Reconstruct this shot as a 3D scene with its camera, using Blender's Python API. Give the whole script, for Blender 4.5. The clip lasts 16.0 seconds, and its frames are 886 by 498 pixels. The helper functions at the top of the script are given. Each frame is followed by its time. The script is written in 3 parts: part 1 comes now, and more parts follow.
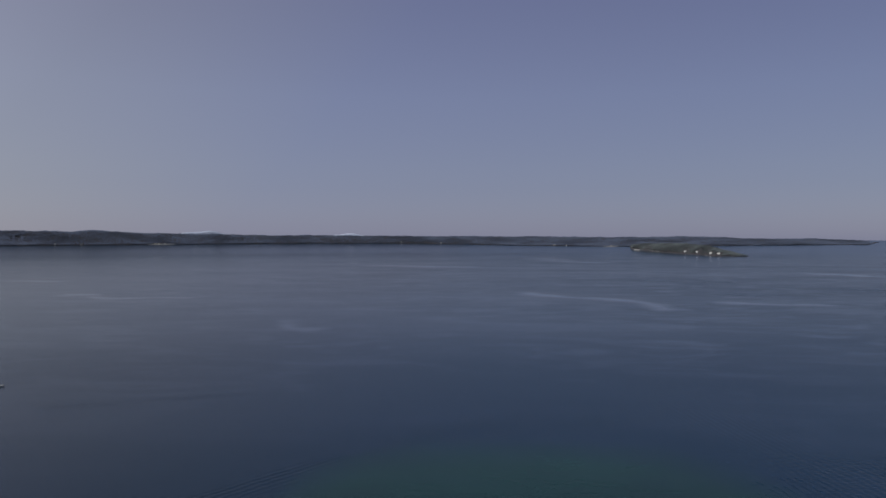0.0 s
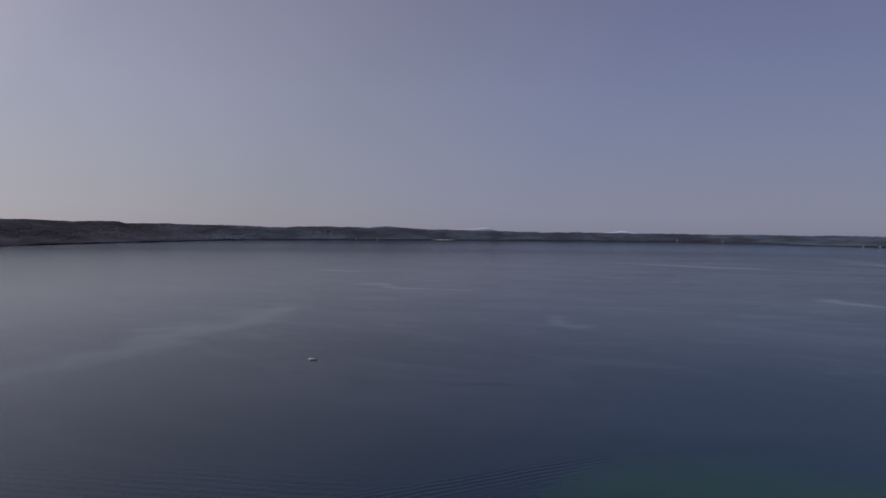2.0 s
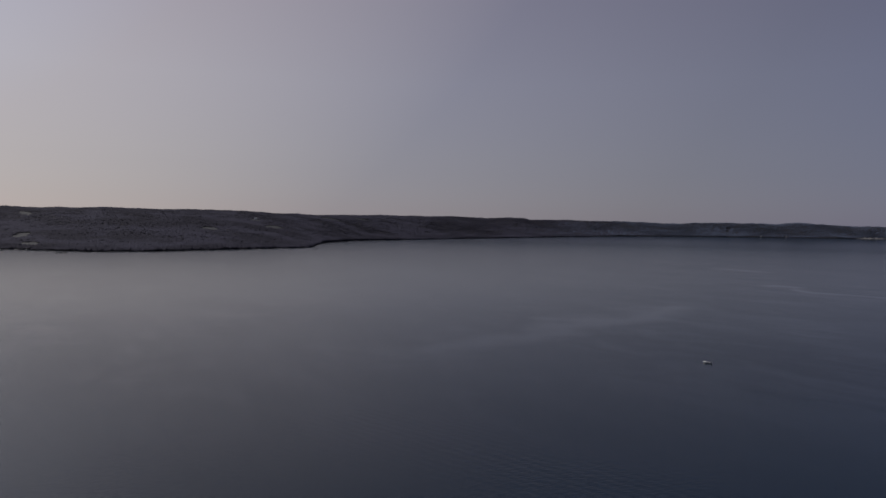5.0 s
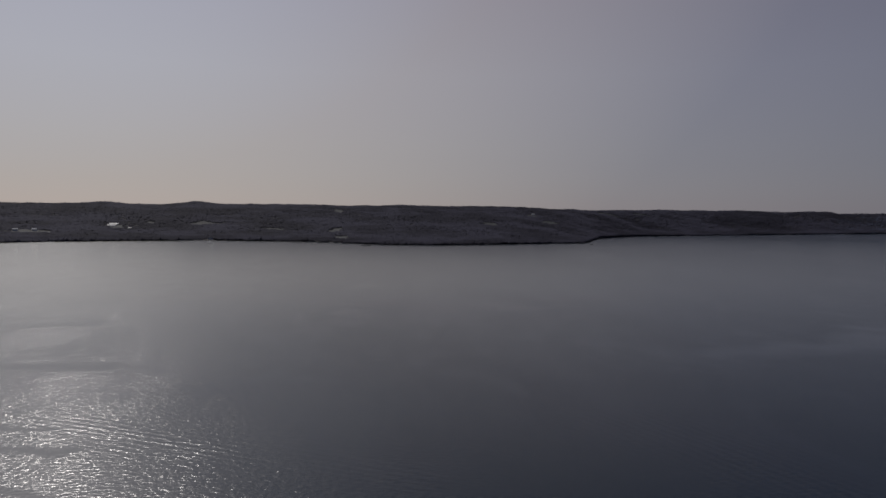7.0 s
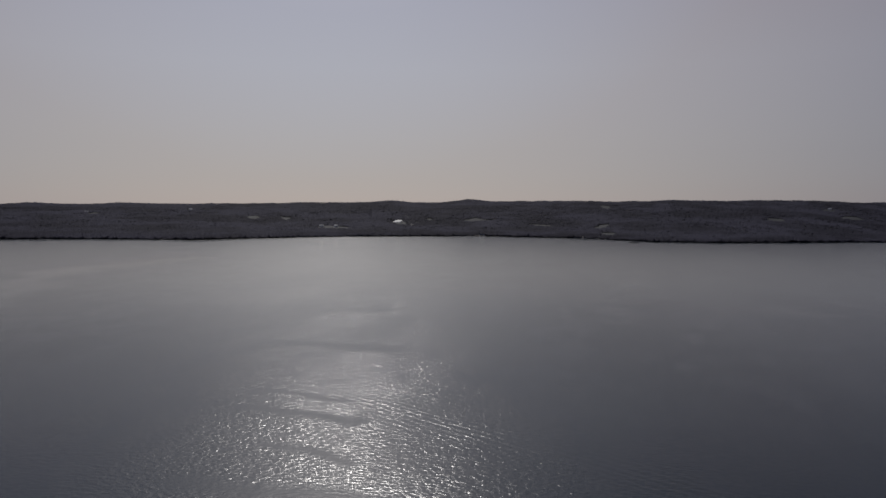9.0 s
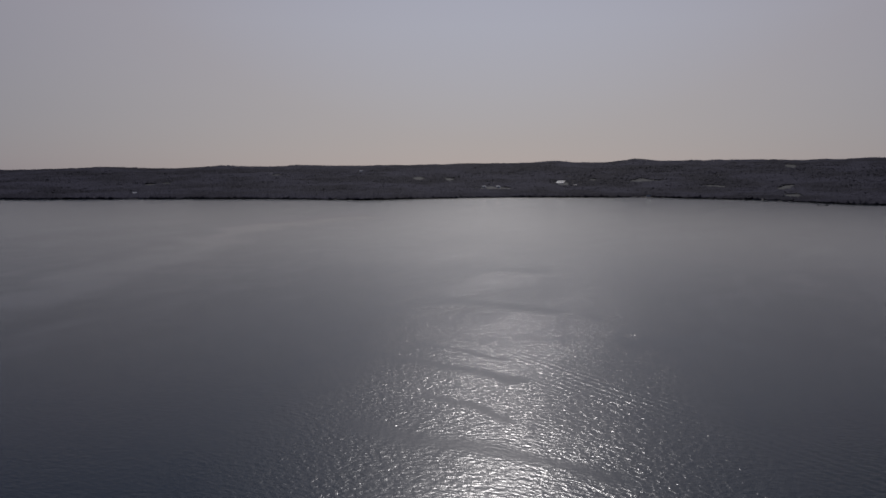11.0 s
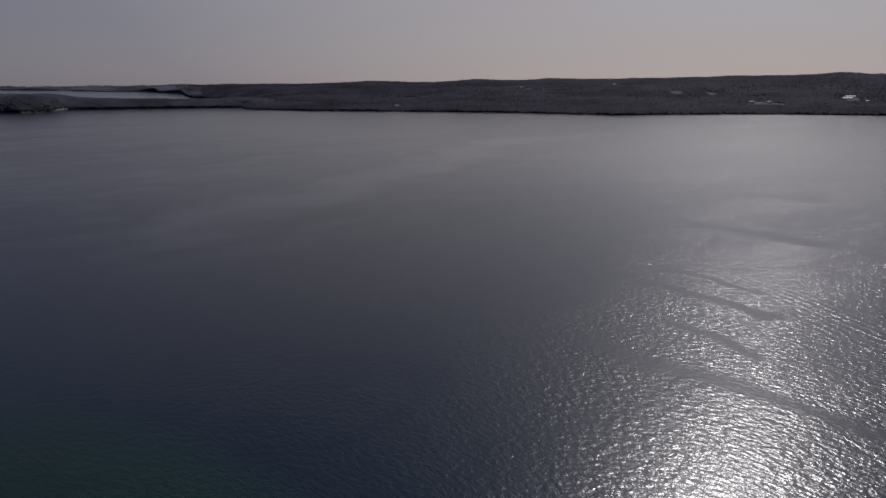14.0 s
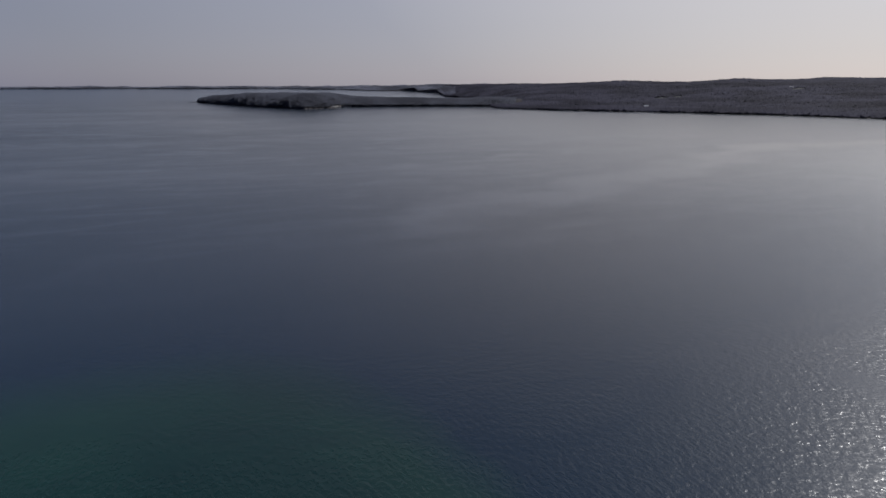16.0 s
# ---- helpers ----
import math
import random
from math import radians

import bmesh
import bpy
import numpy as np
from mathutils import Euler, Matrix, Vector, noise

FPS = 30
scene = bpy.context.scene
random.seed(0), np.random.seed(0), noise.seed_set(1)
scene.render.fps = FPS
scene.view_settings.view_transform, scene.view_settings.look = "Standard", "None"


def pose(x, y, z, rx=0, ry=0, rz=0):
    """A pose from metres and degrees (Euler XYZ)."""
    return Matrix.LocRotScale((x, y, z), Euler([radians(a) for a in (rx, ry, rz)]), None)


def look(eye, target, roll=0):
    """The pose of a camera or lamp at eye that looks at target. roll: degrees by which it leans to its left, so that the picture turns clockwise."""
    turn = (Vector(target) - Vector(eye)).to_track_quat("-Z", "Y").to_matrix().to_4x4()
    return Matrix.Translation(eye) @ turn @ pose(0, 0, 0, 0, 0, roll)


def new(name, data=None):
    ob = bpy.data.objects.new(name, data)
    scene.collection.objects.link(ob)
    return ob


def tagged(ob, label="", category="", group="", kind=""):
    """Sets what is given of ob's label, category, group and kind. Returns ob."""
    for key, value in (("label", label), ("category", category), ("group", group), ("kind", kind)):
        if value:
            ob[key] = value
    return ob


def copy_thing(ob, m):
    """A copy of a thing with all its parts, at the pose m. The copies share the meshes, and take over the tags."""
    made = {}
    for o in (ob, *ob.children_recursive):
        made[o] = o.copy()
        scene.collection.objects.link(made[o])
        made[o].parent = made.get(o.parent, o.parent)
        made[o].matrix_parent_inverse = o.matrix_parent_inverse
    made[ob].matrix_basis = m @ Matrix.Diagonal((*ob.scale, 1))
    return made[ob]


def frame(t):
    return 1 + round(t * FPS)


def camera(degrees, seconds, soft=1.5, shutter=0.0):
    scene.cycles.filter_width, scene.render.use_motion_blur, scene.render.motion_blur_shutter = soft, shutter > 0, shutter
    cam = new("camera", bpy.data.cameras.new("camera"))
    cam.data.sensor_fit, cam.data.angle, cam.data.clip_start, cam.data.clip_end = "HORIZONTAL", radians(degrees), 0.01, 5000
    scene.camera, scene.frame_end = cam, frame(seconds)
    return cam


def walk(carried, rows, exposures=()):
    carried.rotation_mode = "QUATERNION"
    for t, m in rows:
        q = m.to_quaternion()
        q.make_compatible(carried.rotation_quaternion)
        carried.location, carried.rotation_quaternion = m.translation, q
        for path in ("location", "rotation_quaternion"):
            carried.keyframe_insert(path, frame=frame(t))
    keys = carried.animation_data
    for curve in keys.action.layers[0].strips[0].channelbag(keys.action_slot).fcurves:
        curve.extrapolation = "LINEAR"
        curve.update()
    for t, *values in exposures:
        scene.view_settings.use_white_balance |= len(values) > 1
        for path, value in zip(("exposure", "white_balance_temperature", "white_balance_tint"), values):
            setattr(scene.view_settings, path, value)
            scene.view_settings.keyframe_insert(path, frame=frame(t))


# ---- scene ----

# ---- camera: a drone hovering over the lake, turning to its left ----
EYE = Vector((0.0, 0.0, 75.0))
cam = camera(65.4, 16.0, soft=1.6)

# seconds, bearing, tilt, roll (degrees; bearing clockwise from +Y)
TURN = [
    (0.0, -2.44, -0.81, -0.05), (0.5, -6.99, -0.88, 0.08), (1.0, -12.42, -0.95, 0.20), (1.5, -18.91, -1.02, 0.36),
    (2.0, -24.64, -1.13, 0.54), (2.5, -30.22, -1.26, 0.60), (3.0, -35.64, -1.37, 0.70), (3.5, -40.76, -1.50, 0.80),
    (4.0, -46.03, -1.60, 0.84), (4.2, -48.20, -1.64, 0.84), (6.3, -70.60, -2.31, 0.86), (6.5, -73.05, -2.38, 0.80),
    (7.0, -79.08, -2.54, 0.72), (7.5, -84.79, -2.72, 0.59), (8.0, -90.62, -2.87, 0.52), (8.5, -96.84, -3.01, 0.46),
    (9.0, -100.91, -3.04, 0.36), (9.2, -102.64, -2.87, 0.33), (11.3, -116.29, -7.57, -0.06), (11.5, -117.64, -8.55, -0.10),
    (12.0, -119.48, -11.13, 0.00), (12.5, -120.86, -12.94, 0.04), (13.0, -125.34, -13.32, 0.05), (13.5, -129.82, -13.33, 0.03),
    (14.0, -134.54, -13.31, 0.03), (14.5, -140.03, -13.31, 0.01), (15.0, -145.77, -13.33, 0.00), (15.5, -151.16, -13.33, 0.02),
    (16.0, -154.37, -13.34, 0.05),
]


def facing(bearing, tilt, roll):
    b, p = radians(bearing), radians(tilt)
    way = Vector((math.sin(b) * math.cos(p), math.cos(b) * math.cos(p), math.sin(p)))
    return look(EYE, EYE + way * 100, roll)


walk(cam, [(t, facing(b, p, r)) for t, b, p, r in TURN],
     [(0.0, 0.92, 6400, 8), (3.5, 0.60, 6550, 14), (6.5, -0.02, 6550, 12), (7.5, -0.05, 6550, 11), (9.0, -0.03, 6500, 11), (12.5, -0.14, 6350, 15),
      (14.0, -0.12, 6350, 15), (15.0, 0.25, 6300, 14), (16.0, 0.70, 6300, 10)])

# ---- sky and sun ----
SUN_BEARING, SUN_HEIGHT = -110.3, 39.5
world = bpy.data.worlds.new("world")
scene.world = world
world.use_nodes = True
wn, wl = world.node_tree.nodes, world.node_tree.links
sky = wn.new("ShaderNodeTexSky")
sky.sky_type, sky.sun_disc = "NISHITA", False
sky.sun_elevation, sky.sun_rotation = radians(SUN_HEIGHT), radians(SUN_BEARING)
sky.altitude, sky.air_density, sky.dust_density, sky.ozone_density = 0, 1.0, 0.5, 1.5
grade = wn.new("ShaderNodeHueSaturation")
grade.inputs["Saturation"].default_value = 0.65
wl.new(sky.outputs[0], grade.inputs["Color"])
# a thin even veil of summer haze over the clear sky
veil = wn.new("ShaderNodeMix")
veil.data_type = "RGBA"
veil.inputs[0].default_value = 0.80
# the haze is warm and bright towards the sun, thin and blue away from it
aim = wn.new("ShaderNodeTexCoord")
toward = wn.new("ShaderNodeVectorMath")
toward.operation = "DOT_PRODUCT"
wl.new(aim.outputs["Generated"], toward.inputs[0])
haze = wn.new("ShaderNodeValToRGB")
tones = [(0.15, (0.092, 0.108, 0.225)), (0.50, (0.141, 0.155, 0.272)), (0.64, (0.196, 0.200, 0.275)), (0.78, (0.300, 0.292, 0.358)),
         (0.90, (0.588, 0.540, 0.550)), (0.96, (0.735, 0.745, 0.81)), (0.98, (1.3, 1.2, 1.2)), (1.0, (4.0, 3.7, 3.5))]
while len(haze.color_ramp.elements) < len(tones):
    haze.color_ramp.elements.new(0.5)
for stop, (place, tone) in zip(haze.color_ramp.elements, tones):
    stop.position, stop.color = place, (*tone, 1)
lift = wn.new("ShaderNodeMath")
lift.operation = "MULTIPLY_ADD"
lift.inputs[1].default_value, lift.inputs[2].default_value = 0.5, 0.5
wl.new(toward.outputs["Value"], lift.inputs[0])
wl.new(lift.outputs[0], haze.inputs["Fac"])
bright = wn.new("ShaderNodeVectorMath")
bright.operation = "SCALE"
bright.inputs["Scale"].default_value = 10.0
wl.new(haze.outputs[0], bright.inputs[0])
wl.new(bright.outputs[0], veil.inputs[7])
wl.new(grade.outputs[0], veil.inputs[6])
# the sky is palest over the horizon and deepens overhead
up = wn.new("ShaderNodeSeparateXYZ")
wl.new(aim.outputs["Generated"], up.inputs[0])
depth = wn.new("ShaderNodeValToRGB")
steps = [(0.0, (1.0, 0.970, 0.955)), (0.10, (1.0, 0.985, 0.970)), (0.20, (0.96, 0.965, 0.99)), (0.33, (0.82, 0.815, 0.885)), (0.46, (0.48, 0.51, 0.62)), (0.62, (0.28, 0.33, 0.46)), (1.0, (0.17, 0.24, 0.40))]
while len(depth.color_ramp.elements) < len(steps):
    depth.color_ramp.elements.new(0.5)
for stop, (place, tone) in zip(depth.color_ramp.elements, steps):
    stop.position, stop.color = place, (*tone, 1)
wl.new(up.outputs["Z"], depth.inputs["Fac"])
dome = wn.new("ShaderNodeVectorMath")
dome.operation = "MULTIPLY"
wl.new(veil.outputs[2], dome.inputs[0])
wl.new(depth.outputs[0], dome.inputs[1])
wl.new(dome.outputs[0], wn["Background"].inputs["Color"])
wn["Background"].inputs["Strength"].default_value = 0.06

sun = new("sun", bpy.data.lights.new("sun", "SUN"))
sun.data.energy, sun.data.angle, sun.data.color = 3.2, radians(0.6), (1.0, 0.96, 0.91)
sb, sh = radians(SUN_BEARING), radians(SUN_HEIGHT)
sun_way = Vector((math.sin(sb) * math.cos(sh), math.cos(sb) * math.cos(sh), math.sin(sh)))
toward.inputs[1].default_value = sun_way
sun.matrix_world = look(EYE + sun_way * 500, EYE)


# ---- materials ----
def material(name, base, rough=0.8, metal=0.0):
    m = bpy.data.materials.new(name)
    m.use_nodes = True
    b = m.node_tree.nodes["Principled BSDF"]
    b.inputs["Base Color"].default_value = (*base, 1)
    b.inputs["Roughness"].default_value = rough
    b.inputs["Metallic"].default_value = metal
    return m, m.node_tree.nodes, m.node_tree.links, b


def noise_node(n, l, vector, scale, detail=3.0, rough=0.5, distort=0.0):
    t = n.new("ShaderNodeTexNoise")
    t.inputs["Scale"].default_value = scale
    t.inputs["Detail"].default_value = detail
    t.inputs["Roughness"].default_value = rough
    t.inputs["Distortion"].default_value = distort
    l.new(vector, t.inputs["Vector"])
    return t.outputs["Fac"]


def ramp_node(n, l, fac, *stops):
    r = n.new("ShaderNodeValToRGB")
    while len(r.color_ramp.elements) < len(stops):
        r.color_ramp.elements.new(0.5)
    for e, (p, c) in zip(r.color_ramp.elements, stops):
        e.position, e.color = p, ((*c, 1) if isinstance(c, tuple) else (c, c, c, 1))
    l.new(fac, r.inputs["Fac"])
    return r.outputs["Color"]


def math_node(n, l, op, a, b, clamp=False, offset=0.0):
    m = n.new("ShaderNodeMath")
    m.operation, m.use_clamp = op, clamp
    m.inputs[2].default_value = offset
    for i, v in enumerate((a, b)):
        if isinstance(v, (int, float)):
            m.inputs[i].default_value = v
        else:
            l.new(v, m.inputs[i])
    return m.outputs[0]


def mix_node(n, l, fac, a, b):
    m = n.new("ShaderNodeMix")
    m.data_type = "RGBA"
    for key, v in ((0, fac), (6, a), (7, b)):
        if isinstance(v, (int, float)):
            m.inputs[key].default_value = v
        elif isinstance(v, tuple):
            m.inputs[key].default_value = (*v, 1)
        else:
            l.new(v, m.inputs[key])
    return m.outputs[2]


def mapped(n, l, turn=0.0, scale=(1, 1, 1), shift=(0, 0, 0)):
    g = n.new("ShaderNodeNewGeometry")
    p = n.new("ShaderNodeMapping")
    p.inputs["Rotation"].default_value = (0, 0, radians(turn))
    p.inputs["Scale"].default_value = scale
    p.inputs["Location"].default_value = shift
    l.new(g.outputs["Position"], p.inputs["Vector"])
    return p.outputs["Vector"]


def varied(name, light, dark, scale, rough=0.85, bump=0.3, fine=6.0):
    m, n, l, b = material(name, light, rough)
    b.inputs["Specular IOR Level"].default_value = 0.5 if rough < 0.8 else 0.1
    v = mapped(n, l)
    c = mix_node(n, l, ramp_node(n, l, noise_node(n, l, v, scale, 5), (0.35, 0.0), (0.65, 1.0)), dark, light)
    f = noise_node(n, l, v, scale * fine, 3)
    c = mix_node(n, l, math_node(n, l, "MULTIPLY", f, 0.5), c, tuple(x * 0.6 for x in light))
    l.new(c, b.inputs["Base Color"])
    k = n.new("ShaderNodeBump")
    k.inputs["Strength"].default_value, k.inputs["Distance"].default_value = bump, 0.1
    l.new(f, k.inputs["Height"])
    l.new(k.outputs[0], b.inputs["Normal"])
    return m


# calm streaks on the lake: from, to, half width in metres
STREAKS = [((-150, -350), (-340, -430), 20), ((-340, -430), (-460, -462), 22), ((-460, -462), (-740, -612), 30), ((-740, -612), (-1000, -608), 34),
           ((-353, 250), (-400, 412), 16), ((-400, 412), (-430, 540), 18), ((-834, 1230), (-750, 1204), 22), ((-552, 908), (-507, 898), 16),
           ((-470, 880), (-360, 893), 12), ((-250, 1954), (-17, 1863), 40), ((73, 953), (158, 867), 14), ((158, 867), (213, 744), 16),
           ((311, 833), (413, 801), 12), ((732, 1513), (820, 1403), 20), ((-170, 611), (-133, 581), 12), ((281, 2396), (386, 2225), 45),
           ((190, 3500), (290, 2500), 60), ((1293, 3317), (1385, 3279), 22), ((-1020, -3350), (-1560, -3250), 420)]


# bands of flat water across the glitter: from, to, half width in metres
BANDS = [((-371, -168), (-362, -98), 6.5), ((-241, -125), (-234, -76), 2.9), ((-204, -100), (-195, -64), 2.1), ((-169, -108), (-170, -64), 4.6),
         ((-170, -64), (-166, -28), 4.2), ((-267, -126), (-258, -87), 1.5), ((-498, -205), (-506, -145), 9)]
# trains of wake ripples: from, to, half width, heading of the crests' normal in degrees, metres from crest to crest, steepness
TRAINS = [((-277, -110), (-192, 30), 11, 31.3, 3.6, 0.026), ((-240, 120), (-120, 155), 30, -106, 4.2, 0.026), ((95, 320), (120, 215), 30, -7.5, 2.8, 0.07),
          ((-190, 298), (-113, 328), 9, -114, 3.0, 0.06),
          ((-100, 165), (-45, 236), 6, 37.8, 2.8, 0.11), ((-45, 236), (28, 304), 7, 47, 2.8, 0.10), ((10, 268), (62, 290), 16, -83, 2.9, 0.07)]


def bent(n, l, reach):
    """Places on the water pushed about by a slow noise, for wavering edges."""
    v = mapped(n, l)
    wave = n.new("ShaderNodeTexNoise")
    wave.inputs["Scale"].default_value, wave.inputs["Detail"].default_value = 0.009 if reach > 60 else 0.03, 4.0
    l.new(v, wave.inputs["Vector"])
    bend = n.new("ShaderNodeVectorMath")
    bend.operation = "MULTIPLY_ADD"
    l.new(wave.outputs["Color"], bend.inputs[0])
    bend.inputs[1].default_value = (reach, reach, 0)
    l.new(v, bend.inputs[2])
    back = n.new("ShaderNodeVectorMath")
    back.operation = "SUBTRACT"
    l.new(bend.outputs[0], back.inputs[0])
    back.inputs[1].default_value = (reach / 2, reach / 2, 0)
    return back.outputs[0]


def streak_node(n, l, place, a, e, w):
    """1 on open water, 0 along a wavering streak."""
    d = Vector((e[0] - a[0], e[1] - a[1], 0))
    rel = n.new("ShaderNodeVectorMath")
    rel.operation = "SUBTRACT"
    l.new(place, rel.inputs[0])
    rel.inputs[1].default_value = (a[0], a[1], 0)
    dot = n.new("ShaderNodeVectorMath")
    dot.operation = "DOT_PRODUCT"
    l.new(rel.outputs[0], dot.inputs[0])
    dot.inputs[1].default_value = d / d.length_squared
    along = math_node(n, l, "ADD", dot.outputs["Value"], 0.0, True)
    foot = n.new("ShaderNodeVectorMath")
    foot.operation = "SCALE"
    foot.inputs[0].default_value = d
    l.new(along, foot.inputs["Scale"])
    gap = n.new("ShaderNodeVectorMath")
    gap.operation = "DISTANCE"
    l.new(rel.outputs[0], gap.inputs[0])
    l.new(foot.outputs[0], gap.inputs[1])
    return ramp_node(n, l, math_node(n, l, "DIVIDE", gap.outputs["Value"], 2.0 * w), (0.08, 0.0), (0.85, 1.0))


def water_material():
    m, n, l, b = material("lake_water", (0.02, 0.045, 0.07), 0.24)
    calm, broad = n.new("ShaderNodeBsdfPrincipled"), n.new("ShaderNodeBsdfPrincipled")
    broad.inputs["Roughness"].default_value = 0.58
    flat = mapped(n, l)
    wide, close = bent(n, l, 150), bent(n, l, 16)
    # bottom colours: bluer to the east, darker to the west, green over the weedy shoal that lies under the drone
    patchy = noise_node(n, l, flat, 0.004, 4)
    east_body = mix_node(n, l, patchy, (0.0007, 0.0100, 0.0226), (0.0013, 0.0134, 0.0296))
    west_body = mix_node(n, l, patchy, (0.0007, 0.0054, 0.0120), (0.0012, 0.0074, 0.0160))
    axes = n.new("ShaderNodeSeparateXYZ")
    l.new(close, axes.inputs[0])
    u = math_node(n, l, "POWER", math_node(n, l, "ABSOLUTE", math_node(n, l, "MULTIPLY_ADD", axes.outputs["X"], 1 / 84, offset=-19 / 84), 0), 4.0)
    v = math_node(n, l, "POWER", math_node(n, l, "ABSOLUTE", math_node(n, l, "MULTIPLY_ADD", axes.outputs["Y"], 1 / 222, offset=-28 / 222), 0), 4.0)
    eastward = n.new("ShaderNodeMapRange")
    eastward.interpolation_type = "SMOOTHSTEP"
    eastward.inputs["From Min"].default_value, eastward.inputs["From Max"].default_value = -230, 50
    l.new(axes.outputs["X"], eastward.inputs["Value"])
    deep = mix_node(n, l, eastward.outputs[0], west_body, east_body)
    shoal = n.new("ShaderNodeMapRange")
    shoal.inputs["From Min"].default_value, shoal.inputs["From Max"].default_value = 1.20, 0.62
    l.new(math_node(n, l, "ADD", u, v), shoal.inputs["Value"])
    weeds = ramp_node(n, l, noise_node(n, l, flat, 0.012, 4, 0.55, 0.4), (0.38, 0.0), (0.62, 1.0))
    shallow = mix_node(n, l, weeds, (0.0022, 0.0158, 0.0160), (0.0040, 0.0240, 0.0210))
    body = mix_node(n, l, shoal.outputs[0], deep, shallow)
    # wind: ruffled water with calm slicks and thin wisps drawn out by the breeze
    slick = ramp_node(n, l, noise_node(n, l, mapped(n, l, 25, (0.0016, 0.0045, 1)), 1.0, 4, 0.5, 0.2), (0.35, 1.0), (0.80, 0.25))
    wisp = ramp_node(n, l, noise_node(n, l, mapped(n, l, 12, (0.0050, 0.016, 1), (5, 3, 0)), 1.0, 6, 0.62, 1.1), (0.52, 1.0), (0.72, 0.30))
    curl = ramp_node(n, l, noise_node(n, l, mapped(n, l, -38, (0.011, 0.026, 1), (2, 8, 0)), 1.0, 5, 0.6, 1.4), (0.50, 1.0), (0.70, 0.30))
    slick = math_node(n, l, "MULTIPLY", math_node(n, l, "MULTIPLY", slick, wisp), curl)
    gust = ramp_node(n, l, noise_node(n, l, mapped(n, l, -20, (0.006, 0.019, 1), (3, 7, 0)), 1.0, 3, 0.5, 0.3), (0.30, 0.78), (0.48, 1.0))
    stirred_up = 1.0
    for a, e, w in STREAKS:
        stirred_up = math_node(n, l, "MULTIPLY", stirred_up, streak_node(n, l, wide, a, e, w))
    slick = math_node(n, l, "MULTIPLY", slick, stirred_up)
    flatter = None
    for a, e, w in BANDS:
        f = streak_node(n, l, close, a, e, w)
        flatter = f if flatter is None else math_node(n, l, "MULTIPLY", flatter, f)
    # more wind over the open eastern water than under the western hills, and a lee under the shores
    windy = n.new("ShaderNodeMapRange")
    windy.interpolation_type = "SMOOTHSTEP"
    for key, value in (("From Min", -800), ("From Max", 450), ("To Min", 0.11), ("To Max", 0.58)):
        windy.inputs[key].default_value = value
    spread = n.new("ShaderNodeSeparateXYZ")
    l.new(wide, spread.inputs[0])
    l.new(spread.outputs["X"], windy.inputs["Value"])
    lee = n.new("ShaderNodeMapRange")
    for key, value in (("From Min", 1500), ("From Max", 3400), ("To Min", 1.0), ("To Max", 0.55)):
        lee.inputs[key].default_value = value
    far_off = n.new("ShaderNodeVectorMath")
    far_off.operation = "LENGTH"
    l.new(wide, far_off.inputs[0])
    l.new(far_off.outputs["Value"], lee.inputs["Value"])
    wind = math_node(n, l, "MULTIPLY", windy.outputs[0], lee.outputs[0])
    # the streaks are glassier than the open water
    l.new(math_node(n, l, "MULTIPLY_ADD", stirred_up, 0.04, offset=0.125), calm.inputs["Roughness"])
    lively = math_node(n, l, "MULTIPLY", math_node(n, l, "MULTIPLY_ADD", slick, 0.5, offset=0.5), gust)
    steep = math_node(n, l, "MULTIPLY", lively, math_node(n, l, "MULTIPLY_ADD", flatter, 0.72, offset=0.28))
    # relief: chop from long to short waves, and the wake trains
    chop = noise_node(n, l, mapped(n, l, 0, (0.78, 0.43, 1)), 1.0, 2.5, 0.56, 0.25)
    h = math_node(n, l, "MULTIPLY", chop, 0.39)
    wakes = None
    for a, e, w, heading, period, steepness in TRAINS:
        crests = n.new("ShaderNodeTexWave")
        crests.inputs["Scale"].default_value = 0.314 / period
        crests.inputs["Distortion"].default_value, crests.inputs["Detail"].default_value = 2.6, 2.0
        crests.inputs["Detail Scale"].default_value = 0.6
        l.new(mapped(n, l, heading), crests.inputs["Vector"])
        here = math_node(n, l, "SUBTRACT", 1.0, streak_node(n, l, close, a, e, w))
        wakes = here if wakes is None else math_node(n, l, "MAXIMUM", wakes, here)
        h = math_node(n, l, "ADD", h, math_node(n, l, "MULTIPLY", crests.outputs["Fac"], math_node(n, l, "MULTIPLY", here, steepness * period)))
    k = n.new("ShaderNodeBump")
    k.inputs["Distance"].default_value = 1.0
    l.new(steep, k.inputs["Strength"])
    l.new(h, k.inputs["Height"])
    l.new(k.outputs[0], b.inputs["Normal"])
    for p in (b, calm, broad):
        p.inputs["IOR"].default_value = 1.333
        l.new(body, p.inputs["Base Color"])
    fine = n.new("ShaderNodeMixShader")
    ruffled = math_node(n, l, "MULTIPLY_ADD", streak_node(n, l, wide, (-620, -230), (-2050, -710), 190), -0.30, offset=0.30)
    l.new(math_node(n, l, "ADD", math_node(n, l, "MULTIPLY_ADD", slick, wind, offset=0.02), ruffled), fine.inputs[0])
    l.new(calm.outputs[0], fine.inputs[1])
    l.new(broad.outputs[0], fine.inputs[2])
    both = n.new("ShaderNodeMixShader")
    # the breeze only reaches the water round the middle of the lake
    field = n.new("ShaderNodeVectorMath")
    field.operation = "DISTANCE"
    l.new(wide, field.inputs[0])
    field.inputs[1].default_value = (-200, -70, 0)
    breeze = n.new("ShaderNodeMapRange")
